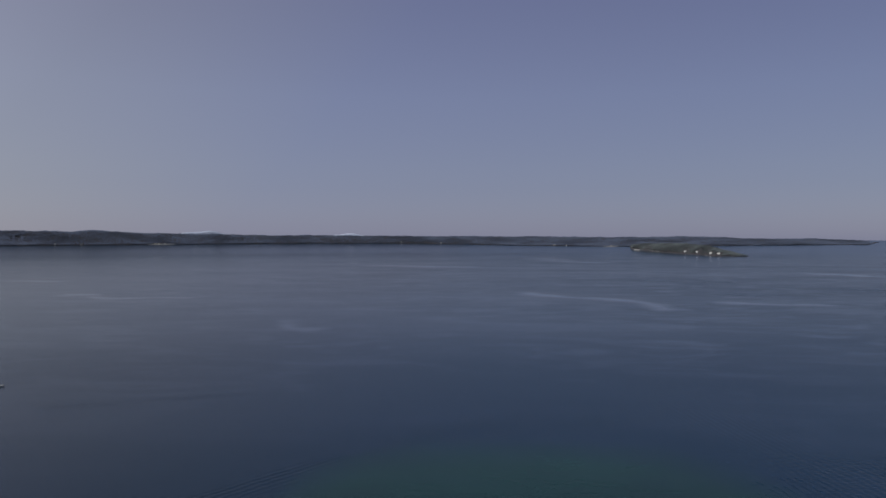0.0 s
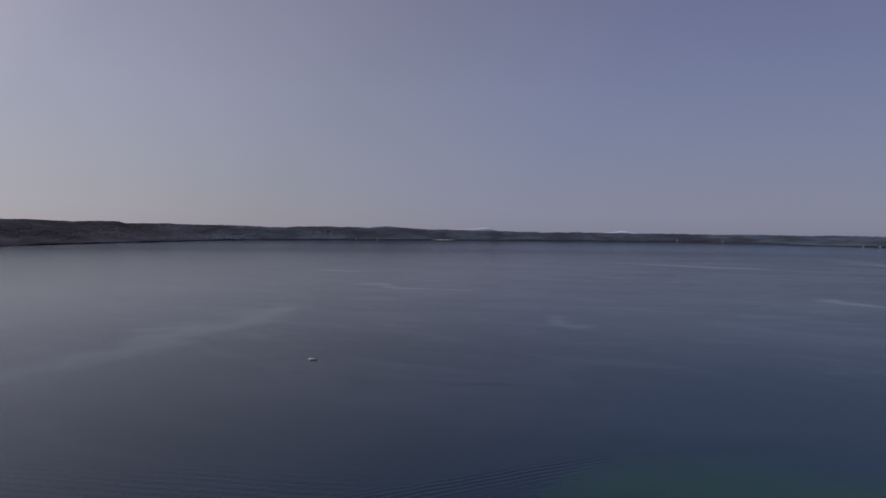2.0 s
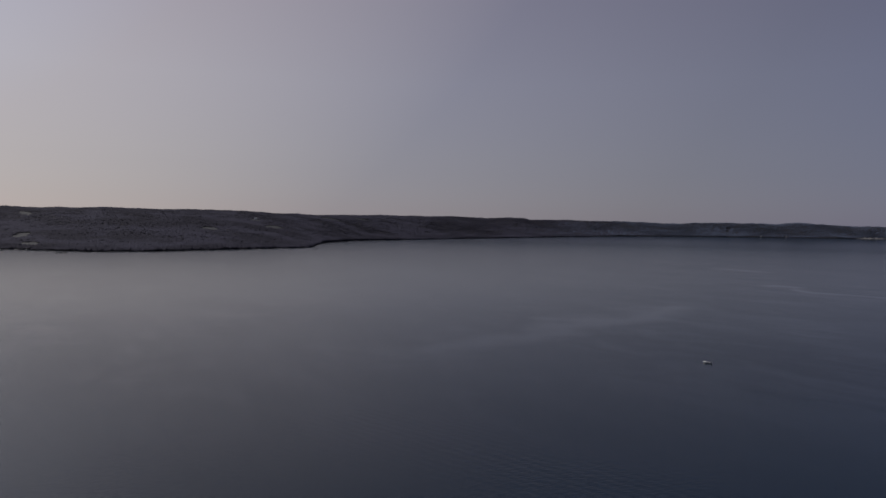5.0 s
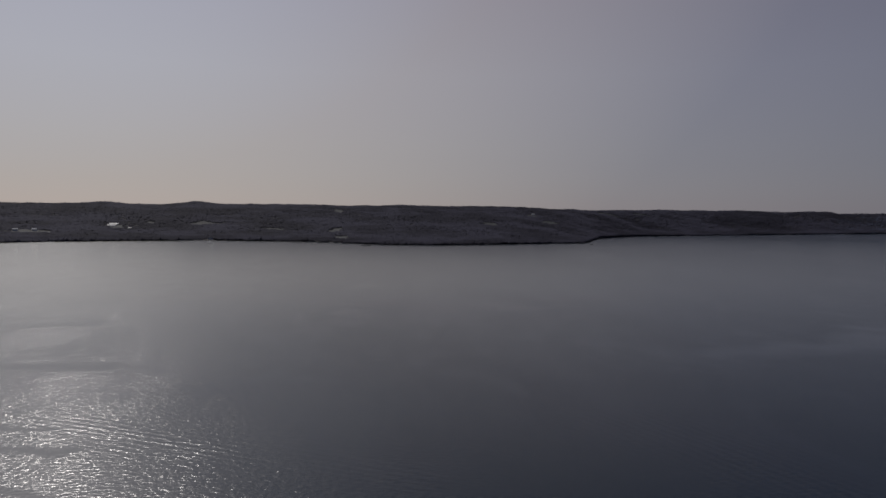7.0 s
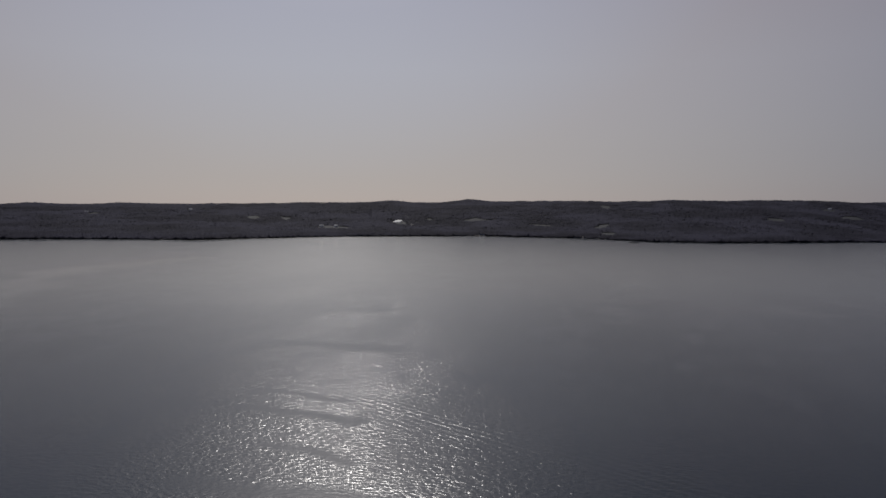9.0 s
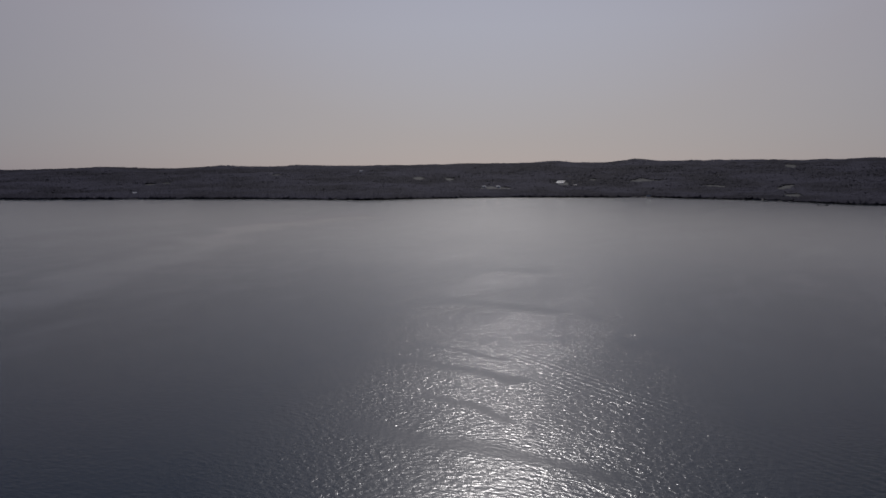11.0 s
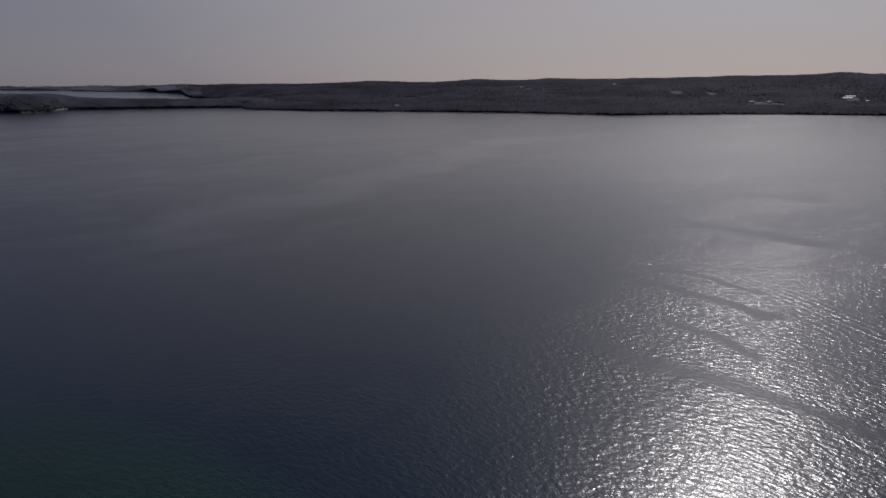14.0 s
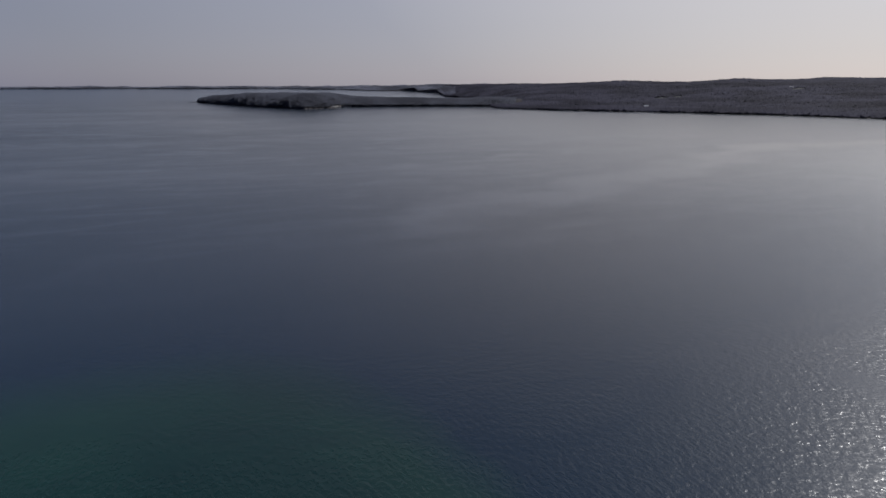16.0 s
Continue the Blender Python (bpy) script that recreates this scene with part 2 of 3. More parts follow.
    breeze.inputs["From Min"].default_value, breeze.inputs["From Max"].default_value = 560, 120
    l.new(field.outputs["Value"], breeze.inputs["Value"])
    stirred = math_node(n, l, "MULTIPLY_ADD", math_node(n, l, "MULTIPLY", lively, breeze.outputs[0]), 0.66, offset=0.03)
    l.new(math_node(n, l, "MAXIMUM", stirred, math_node(n, l, "MULTIPLY", wakes, 0.5)), both.inputs[0])
    l.new(fine.outputs[0], both.inputs[1])
    l.new(b.outputs[0], both.inputs[2])
    l.new(both.outputs[0], n["Material Output"].inputs["Surface"])
    return m


def foliage_material(name, light, dark):
    m, n, l, b = material(name, light, 0.9)
    b.inputs["Specular IOR Level"].default_value = 0.02
    g = n.new("ShaderNodeNewGeometry")
    # a trace of violet sheen stands in for haze over the trees
    b.inputs["Sheen Weight"].default_value, b.inputs["Sheen Roughness"].default_value = 0.004, 0.6
    b.inputs["Sheen Tint"].default_value = (0.62, 0.56, 0.95, 1)
    c = mix_node(n, l, g.outputs["Random Per Island"], dark, light)
    v = mapped(n, l)
    c = mix_node(n, l, ramp_node(n, l, noise_node(n, l, v, 0.0045, 5, 0.6), (0.42, 0.0), (0.58, 0.9)), c, tuple(x * 0.55 for x in dark))
    l.new(c, b.inputs["Base Color"])
    k = n.new("ShaderNodeBump")
    k.inputs["Strength"].default_value, k.inputs["Distance"].default_value = 0.12, 0.5
    l.new(noise_node(n, l, v, 0.9, 3), k.inputs["Height"])
    # leaves lie flatter than the outline of their crown
    leaf = n.new("ShaderNodeVectorMath")
    leaf.operation = "MULTIPLY_ADD"
    l.new(g.outputs["Normal"], leaf.inputs[0])
    leaf.inputs[1].default_value, leaf.inputs[2].default_value = (0.45, 0.45, 0.45), (0, 0, 0.55)
    even = n.new("ShaderNodeVectorMath")
    even.operation = "NORMALIZE"
    l.new(leaf.outputs[0], even.inputs[0])
    l.new(even.outputs[0], k.inputs["Normal"])
    l.new(k.outputs[0], b.inputs["Normal"])
    return m


WATER = water_material()
# dark foliage, with the violet cast of haze put into its colour
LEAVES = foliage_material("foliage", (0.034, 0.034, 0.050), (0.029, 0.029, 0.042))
# the next four base colours have aerial haze mixed into the green
FAR_HAZED_LEAVES = foliage_material("far_hazed_foliage", (0.056, 0.067, 0.098), (0.049, 0.059, 0.086))
POINT_HAZED_LEAVES = foliage_material("point_hazed_foliage", (0.072, 0.083, 0.086), (0.055, 0.063, 0.066))
SPIT_HAZED_LEAVES = foliage_material("spit_hazed_foliage", (0.052, 0.056, 0.072), (0.042, 0.045, 0.058))
DISTANT_HAZED_LEAVES = foliage_material("distant_hazed_foliage", (0.105, 0.112, 0.145), (0.090, 0.096, 0.124))
# blue-grey of the distance, painted in as the hill's own colour
HAZED_HILL = varied("hazed_hill", (0.27, 0.30, 0.38), (0.24, 0.27, 0.345), 0.004)
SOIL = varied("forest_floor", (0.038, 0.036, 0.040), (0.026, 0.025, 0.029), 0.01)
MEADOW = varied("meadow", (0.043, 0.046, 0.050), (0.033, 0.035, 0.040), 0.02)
for m in (SOIL, MEADOW):
    m.node_tree.nodes["Principled BSDF"].inputs["Specular IOR Level"].default_value = 0.05
SAND = varied("sand", (0.24, 0.235, 0.23), (0.17, 0.165, 0.16), 0.08)
ROCK = varied("wet_rock", (0.055, 0.055, 0.058), (0.03, 0.03, 0.032), 0.4, 0.85)
SIDING = varied("white_siding", (0.80, 0.80, 0.78), (0.70, 0.70, 0.68), 0.3, 0.6)
GREY_SIDING = varied("grey_siding", (0.34, 0.33, 0.31), (0.24, 0.23, 0.22), 0.3, 0.7)
SHINGLE = varied("grey_shingle", (0.20, 0.19, 0.18), (0.11, 0.11, 0.11), 0.6, 0.9)
TIN = varied("pale_tin_roof", (0.50, 0.51, 0.53), (0.38, 0.39, 0.41), 0.3, 0.6)
GLASS = material("window_glass", (0.03, 0.035, 0.04), 0.08)[0]
PAINT = varied("boat_paint", (0.78, 0.78, 0.76), (0.66, 0.66, 0.64), 2.0, 0.25, 0.05)
BLACK = material("black_plastic", (0.02, 0.02, 0.022), 0.4)[0]
HULL = varied("grey_hull_paint", (0.34, 0.35, 0.37), (0.24, 0.25, 0.27), 2.0, 0.3, 0.05)
VINYL = varied("grey_vinyl", (0.35, 0.35, 0.36), (0.25, 0.25, 0.26), 5.0, 0.6)


# ---- the plan: a lake seen from over its middle, land by bearing ----
def column(text):
    pairs = sorted(tuple(float(v) for v in w.split(":")) for w in text.split())
    return [p[0] for p in pairs], [p[1] for p in pairs]


def lake_level(r):
    """The lake lies flat; towards the rim the sheet lifts to meet the horizon inside five kilometres."""
    dip = np.interp(r, [3450, 3600, 3800, 4950], [1.2454, 1.180, 1.045, 0.14])
    return np.where(np.asarray(r) <= 3450, 0.0, EYE.z - np.asarray(r) * np.tan(np.radians(dip)))


_rad = np.linspace(600, 4950, 4000)
_dip = np.degrees(np.arctan((EYE.z - lake_level(_rad)) / _rad))


def away(dip):
    """The distance at which the lake lies that many degrees under the horizon."""
    return np.interp(-np.asarray(dip, float), -_dip, _rad)


WAVES = [(random.uniform(0, 6.28), random.uniform(0, 6.28), random.uniform(0, 6.28)) for _ in range(10)]


def rolling(x, y, size):
    """Soft uneven relief, about -1 to 1."""
    z = 0.0
    for i, (a, p, q) in enumerate(WAVES):
        k = 6.283 / size * (0.55 + 0.32 * i)
        z = z + np.sin(k * (x * math.cos(a) + y * math.sin(a)) + p + 1.3 * np.sin(0.4 * k * (y * math.cos(a) - x * math.sin(a)) + q)) / (1 + 0.5 * i)
    return z / 2.4


def xy(bearing, r):
    b = np.radians(bearing)
    return r * np.sin(b), r * np.cos(b)


class Land:
    """A stretch of land: shore and crest by bearing."""

    def __init__(self, shore, crest, depth=None, top=None, trees=7.4):
        self.shore, self.crest, self.depth, self.top, self.trees = column(shore), column(crest), depth and column(depth), top and column(top), trees

    def edge(self, b):
        r = away(np.interp(b, *self.shore))
        x, y = xy(b, r)
        return r + 7 * rolling(x, y, 90) + 3 * rolling(y, x, 25)

    def height(self, b, r):
        rs = self.edge(b)
        x, y = xy(b, r)
        el = np.interp(b, *self.crest)
        zw = lake_level(rs)
        s = r - rs
        if self.depth is None:
            # the hills follow the shore only loosely: capes stay low
            base = sum(self.edge(b + d) for d in np.linspace(-3, 3, 9)) / 9
            rc = np.interp(b, *self.top)
            rc = np.maximum(np.maximum(rc, rs + 110), base + 110)
            zc = EYE.z + rc * np.tan(np.radians(el)) - self.trees
            u = (r - base) / (rc - base)
            c = np.clip(u, 0, 1)
            g = 0.25 * c + 0.75 * c * c * (3 - 2 * c)
            z = zw + (zc - zw) * g - np.maximum(u - 1, 0) * 60 + 3 * np.clip(s / 60, 0, 1) + rolling(x, y, 420) * 6 * (4 * c * (1 - c)) + rolling(y, x, 150) * 2.5 * c
        else:
            d = np.maximum(np.interp(b, *self.depth), 4)
            zc = EYE.z + (rs + d / 2) * np.tan(np.radians(el)) - self.trees
            u = np.clip(s / d, 0, 1)
            z = zw + np.maximum(zc - zw, 0.5) * np.sin(math.pi * u) ** 0.7 + rolling(x, y, 150) * 1.5 * np.sin(math.pi * u)
            z = np.where(s > d, zw - (s - d) * 0.3, z)
        return np.where(s < 0, zw + s * 0.4, z + 1.2 * np.clip(s / 6, 0, 1))

    def back(self, b):
        return self.edge(b) + np.interp(b, *self.depth) if self.depth else np.full_like(b, 4975.0)


MAIN = Land(
    "30:0.2 29.3:0.4 11.3:0.6 3:0.5 -4:0.34 -11:0.31 -35:0.43 -42:0.52 -63.6:1.25 -66.4:1.48 -67.5:1.87 -78.5:2.22 -83.7:2.25 -89.5:2.05 -97.5:1.96 "
    "-110:2.07 -121:2.28 -128:2.14 -145:1.95 -149.9:1.82 -150.8:1.6 -152:1.2 -154.2:0.86 -154.9:0.55 -156.4:0.5 -156.7:0.41 -160:0.42 -163:0.32 -170:0.26 -188:0.27",
    "30:-0.2 28:-0.06 21:0.04 18.4:0.18 7.7:0.18 -15.5:0.34 -26:0.48 -29.3:0.69 -30.8:0.56 -34.7:0.67 -37.7:0.54 -46.4:0.69 -49.3:0.67 -49.8:0.8 -51:0.82 -53:0.73 -55:0.83 -62.3:0.85 -67:0.77 -70:0.86 -75.5:1.02 "
    "-80.8:0.96 -82.4:1.05 -84.2:0.94 -97:0.91 -98.9:1.03 -101.3:0.82 -103.5:0.76 -105.2:0.87 -109:0.72 -114:0.66 -119.5:0.5 -124:0.53 -128:0.43 -131.7:0.46 -135.4:0.25 -140.6:0.33 -145:0.12 -150:0.11 -158.5:0.0 -163:-0.05 -170:-0.10 -188:-0.13",
    top="30:4930 -40:4900 -55:4880 -62:4600 -70:3900 -85:3600 -120:3500 -142:3800 -150:4200 -156:4850 -188:4930")
ISLE = Land(
    "-148:1.70 -150.9:1.67 -155.5:1.675 -162.6:1.70 -163.4:1.80 -165.5:1.885 -166.5:1.84 -169.8:1.65 -173.3:1.34 -173.6:1.28",
    "-148:-0.9 -150:-0.9 -154.6:-1.01 -158.7:-0.93 -161.7:-0.80 -163.6:-0.55 -167:-0.55 -170:-0.60 -172:-0.74 -173.0:-0.86 -173.45:-0.95 -173.6:-1.2",
    depth="-148:300 -155:240 -160:280 -164:480 -170:460 -173:300 -173.45:200 -173.6:0")
POINT = Land(
    "12.7:0.74 13.0:0.86 14:0.98 16.5:1.18 19:1.33 21.0:1.35 21.5:1.34",
    "12.7:-0.52 13.0:-0.42 14:-0.34 16.5:-0.34 18.2:-0.46 19:-0.62 20:-0.92 21:-1.20 21.5:-1.32",
    depth="12.7:160 13.2:330 16.5:520 18.6:420 20:220 21.0:70 21.5:0", trees=5.2)


def sheet(name, verts, cols, mat, smooth=True, wrap=False):
    rows = len(verts) // cols
    i = np.arange(rows * cols).reshape(rows, cols)
    if wrap:
        i = np.hstack([i, i[:, :1]])
    f = np.stack([i[:-1, :-1], i[:-1, 1:], i[1:, 1:], i[1:, :-1]], -1).reshape(-1, 4)
    me = bpy.data.meshes.new(name)
    me.from_pydata(verts.tolist(), [], f.tolist())
    me.polygons.foreach_set("use_smooth", [smooth] * len(f))
    me.materials.append(mat)
    me.update()
    return new(name, me)


def water_sheet():
    b = np.arange(0, 360, 0.75)
    r = np.concatenate([[0.5], np.geomspace(20, 3400, 60), np.linspace(3450, 4985, 60)])
    bb, rr = np.meshgrid(-b, r)
    x, y = xy(bb, rr)
    return sheet("water", np.stack([x, y, lake_level(np.minimum(rr, 4950)) + (rr > 4950) * 2.0], -1).reshape(-1, 3), len(b), WATER, wrap=True)


tagged(water_sheet(), "wind-rippled blue-grey lake water with calm slicks", "lake", kind="structure")


def land_sheet(name, land, lo, hi, step, reach):
    b = np.arange(hi, lo, -step)
    rows = []
    rs, rb = land.edge(b), land.back(b)
    for k in reach:
        r = rs - 25 + (rb - rs + 45) * k
        x, y = xy(b, r)
        rows.append(np.stack([x, y, land.height(b, r)], -1))
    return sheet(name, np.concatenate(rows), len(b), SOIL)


near_first = np.linspace(0, 1, 70) ** 1.7
tagged(land_sheet("ground", MAIN, -188, 30, 0.12, near_first), "wooded hills round the lake, dark forest floor", "hills", kind="structure")
tagged(land_sheet("ground_island", ISLE, -174.3, -148, 0.08, np.linspace(0, 1, 36)), "low wooded spit reaching out into the lake", "spit", kind="structure")
tagged(land_sheet("ground_point", POINT, 12.7, 21.5, 0.05, np.linspace(0, 1, 30)), "low wooded point with lakeside houses", "point", kind="structure")


def hazed_hill(middle, half, dip):
    """A hill on the horizon, its paleness painted-in haze, behind the wooded ridge."""
    b = np.linspace(middle + half, middle - half, 60)
    k = np.linspace(-1, 1, 60)
    swell = (0.5 + 0.5 * np.cos(math.pi * k)) ** 0.8 + 0.10 * np.sin(9 * k + middle) * (1 - k * k)
    rows = []
    for share, r in ((0.0, 4955), (0.7, 4962), (1.0, 4970), (0.8, 4980)):
        x, y = xy(b, np.full(60, float(r)))
        z = EYE.z + 10 + (r * math.tan(radians(dip)) - 10) * swell * share
        rows.append(np.stack([x, y, z], -1))
    return tagged(sheet("backdrop", np.concatenate(rows), 60, HAZED_HILL), "hill on the horizon, pale blue-grey haze painted into its colour", "hill", kind="structure")


hazed_hill(-21.6, 3.4, 0.66)
hazed_hill(-10.2, 2.6, 0.47)


# ---- clearings: bearing, share of the way to the crest, half width and half depth in metres ----
FIELDS = [
    (-102.1, 0.395, 24, 60), (-98.2, 0.355, 80, 66), (-93.05, 0.25, 60, 58), (-87.85, 0.245, 46, 90), (-87.5, 0.09, 46, 70), (-87.7, 0.69, 30, 90),
    (-75.35, 0.395, 50, 70), (-70.4, 0.485, 64, 70), (-104.4, 0.325, 52, 85), (-110.2, 0.195, 80, 66), (-127.7, 0.57, 38, 75), (-116.2, 0.45, 32, 62),
    (-113.8, 0.43, 30, 66), (-136.0, 0.395, 26, 95), (-138.7, 0.16, 36, 100), (-137.1, 0.37, 42, 66), (-121.05, 0.65, 22, 45), (-65.9, 0.73, 80, 50),
    (-63.2, 0.69, 60, 50), (-71.8, 0.65, 45, 50),
]
# house yards kept free of trees: bearing, metres from the shore, half width
YARDS = [(-97.7, 25, 22), (-24.0, 16, 12), (-24.4, 16, 12), (-24.8, 16, 12), (-25.1, 16, 12), (-31.8, 16, 12), (-30.1, 16, 12), (-5.9, 16, 12), (-2.6, 16, 12), (6.7, 16, 13), (7.7, 16, 13), (11.27, 16, 14)]
POINT_YARDS = [(16.9, 25, 18), (17.8, 25, 20), (18.78, 24, 20), (19.35, 22, 20)]


def spot(land, bearing, share):
    b = np.array([float(bearing)])
    rs = land.edge(b)
    r = rs + (np.interp(b, *land.top) - rs) * share if land.depth is None else rs + np.interp(b, *land.depth) * share
    x, y = xy(b, r)
    return float(x[0]), float(y[0]), float(land.height(b, r)[0])


def meadow(bearing, share, wide, deep):
    cx, cy, _ = spot(MAIN, bearing, share)
    rc, th = math.hypot(cx, cy), radians(bearing)
    out = np.array((math.sin(th), math.cos(th)))
    side = np.array((math.cos(th), -math.sin(th)))
    k, a = np.meshgrid(np.linspace(0.02, 1, 10), np.arange(0, 6.283, 6.283 / 40), indexing="ij")
    lump = 1 + 0.14 * np.sin(3 * a + bearing) + 0.10 * np.sin(5 * a + 2 * bearing)
    px = cx + side[0] * wide * k * lump * np.cos(a) + out[0] * deep * k * lump * np.sin(a)
    py = cy + side[1] * wide * k * lump * np.cos(a) + out[1] * deep * k * lump * np.sin(a)
    r = np.hypot(px, py)
    b = np.degrees(np.arctan2(px, py))
    b = np.where(b > 90, b - 360, b)
    z = MAIN.height(b, r) + 0.6
    return tagged(sheet("meadow", np.stack([px, py, z], -1).reshape(-1, 3), 40, MEADOW, wrap=True), "pale dry meadow cleared in the wooded slope", "meadow", kind="structure")


for f in FIELDS:
    meadow(*f)


# ---- forest ----
def caps(n_kinds, rng, low, high):
    """Small rounded tree tops as they close up into a canopy: uneven six-sided domes."""
    made = []
    for kind in range(n_kinds):
        lean = (rng.uniform(-0.08, 0.08), rng.uniform(-0.08, 0.08))
        v = [(lean[0], lean[1], rng.uniform(0.92, 1.08))]
        for i in range(6):
            a, r = i * math.pi / 3 + rng.uniform(-0.25, 0.25), rng.uniform(0.38, 0.55)
            v.append((r * math.cos(a), r * math.sin(a), rng.uniform(low, high)))
        made.append((np.array(v), np.array([(0, 1 + i, 1 + (i + 1) % 6) for i in range(6)])))
    return made


RNG = random.Random(4)
EDGE_KINDS, CANOPY_KINDS = caps(12, RNG, 0.30, 0.50), caps(12, RNG, 0.60, 0.76)
DICE = np.random.default_rng(7)


def clear_of(x, y):
    """How far each place stands outside the meadows (1 at their rim)."""
    best = np.full(len(x), 9.0)
    for bearing, share, wide, deep in FIELDS:
        cx, cy, _ = spot(MAIN, bearing, share)
        th = radians(bearing)
        u = ((x - cx) * math.cos(th) - (y - cy) * math.sin(th)) / wide
        v = ((x - cx) * math.sin(th) + (y - cy) * math.cos(th)) / deep
        best = np.minimum(best, np.hypot(u, v))
    for bearing, inland, wide in YARDS:
        b = np.array([float(bearing)])
        cx, cy = xy(b, MAIN.edge(b) + inland - wide * 0.4)
        best = np.minimum(best, np.hypot(x - cx, y - cy) / wide)
    return best


def forest(land, lo, hi, near, far, gap, tall, name, label, leaves=None, kinds=None, fade=None):
    """Trees between two distances from the shore, gap metres apart."""
    count = int(radians(hi - lo) * 3000 * (far - near) / gap ** 2)
    b = DICE.uniform(lo, hi, count)
    s = DICE.uniform(near, far, count)
    rs, rb = land.edge(b), land.back(b)
    r = rs + s
    keep = (r < rb - 8) & (r < 4960) & (DICE.uniform(0, 1, count) < r / 4200 + 0.25)
    if fade:
        # one haze tint of the woods gives way to the next between two bearings
        keep &= DICE.uniform(0, 1, count) < np.clip((b - fade[0]) / (fade[1] - fade[0]), 0, 1)
    if land.depth is None:
        keep &= r < np.maximum(np.interp(b, *land.top), rs + 180) + 90
    b, r = b[keep], r[keep]
    x, y = xy(b, r)
    if land is MAIN:
        keep = clear_of(x, y) > 0.72 + 0.34 * rolling(x, y, 70)
        b, r, x, y = b[keep], r[keep], x[keep], y[keep]
    if land is POINT:
        keep = np.full(len(x), True)
        for bearing, inland, wide in POINT_YARDS:
            q = np.array([float(bearing)])
            cx, cy = xy(q, POINT.edge(q) + inland - wide * 0.4)
            keep &= np.hypot(x - cx, y - cy) > wide
        b, r, x, y = b[keep], r[keep], x[keep], y[keep]
    z = land.height(b, r)
    size = tall * DICE.uniform(0.75, 1.15, len(x)) * (1 + 0.25 * rolling(x, y, 240))
    turn = DICE.uniform(0, 6.283, len(x))
    broad = DICE.uniform(1.0, 1.5, len(x))
    sunk = 3.4 if kinds is CANOPY_KINDS else 2.2
    kind = DICE.integers(0, len(kinds), len(x))
    vs, fs, base = [], [], 0
    for k, (v, f) in enumerate(kinds):
        i = np.nonzero(kind == k)[0]
        c, sn = np.cos(turn[i])[:, None], np.sin(turn[i])[:, None]
        w = (size[i] * broad[i])[:, None]
        px = x[i][:, None] + (v[None, :, 0] * c - v[None, :, 1] * sn) * w
        py = y[i][:, None] + (v[None, :, 0] * sn + v[None, :, 1] * c) * w
        pz = z[i][:, None] + v[None, :, 2] * size[i][:, None] - sunk
        vs.append(np.stack([px, py, pz], -1).reshape(-1, 3))
        fs.append((f[None] + base + (np.arange(len(i)) * len(v))[:, None, None]).reshape(-1, 3))
        base += len(i) * len(v)
    vs, fs = np.concatenate(vs), np.concatenate(fs)
    me = bpy.data.meshes.new(name)
    me.vertices.add(len(vs))
    me.vertices.foreach_set("co", vs.astype(np.float32).ravel())
    me.loops.add(fs.size)
    me.loops.foreach_set("vertex_index", fs.astype(np.int32).ravel())
    me.polygons.add(len(fs))
    me.polygons.foreach_set("loop_start", np.arange(0, fs.size, 3, dtype=np.int32))
    me.polygons.foreach_set("use_smooth", np.full(len(fs), True))
    me.update(calc_edges=True)
    me.validate()
    me.materials.append(leaves or LEAVES)
    return tagged(new(name, me), label, "forest", kind="stuff")


forest(MAIN, -154.3, -38, 2, 62, 5.0, 10.5, "shore_forest", "dense dark green trees along the lake shore, tinted violet for haze", None, EDGE_KINDS, (-38, -50))
forest(MAIN, -155.2, -38, 60, 1900, 5.9, 9.0, "hill_forest", "dark green woodland covering the hills, tinted violet for haze", None, CANOPY_KINDS, (-38, -50))
forest(MAIN, -50, 29.3, 3, 480, 5.8, 9.0, "far_forest", "woodland on the far shore, blue haze painted into its green", FAR_HAZED_LEAVES, CANOPY_KINDS, (-50, -38))
forest(MAIN, -188, -153.4, 3, 500, 5.8, 9.0, "far_forest", "woodland on the far shore, pale grey haze painted into its green", DISTANT_HAZED_LEAVES, CANOPY_KINDS)
forest(ISLE, -174.2, -148.5, 2, 480, 3.7, 9.0, "spit_forest", "dark green trees covering the low spit, lightened in colour for haze", SPIT_HAZED_LEAVES, CANOPY_KINDS)
forest(POINT, 12.8, 21.3, 2, 510, 4.8, 8.0, "point_forest", "green trees covering the low point, lightened in colour for haze", POINT_HAZED_LEAVES, CANOPY_KINDS)


# ---- things ----
def part(name, bm, mat, parent=None, label=""):
    me = bpy.data.meshes.new(name)
    bm.to_mesh(me)
    bm.free()
    me.materials.append(mat)
    ob = new(name, me)
    ob.parent = parent
    return tagged(ob, label)


def slab(size, at, bevel=0.0, turn=None):
    bm = bmesh.new()
    m = Matrix.Translation(at) @ (turn or Matrix()) @ Matrix.Diagonal((*size, 1))
    bmesh.ops.create_cube(bm, size=1.0, matrix=m)
    if bevel:
        bmesh.ops.bevel(bm, geom=bm.edges[:], offset=bevel, segments=1, affect="EDGES", profile=0.5)
    return bm


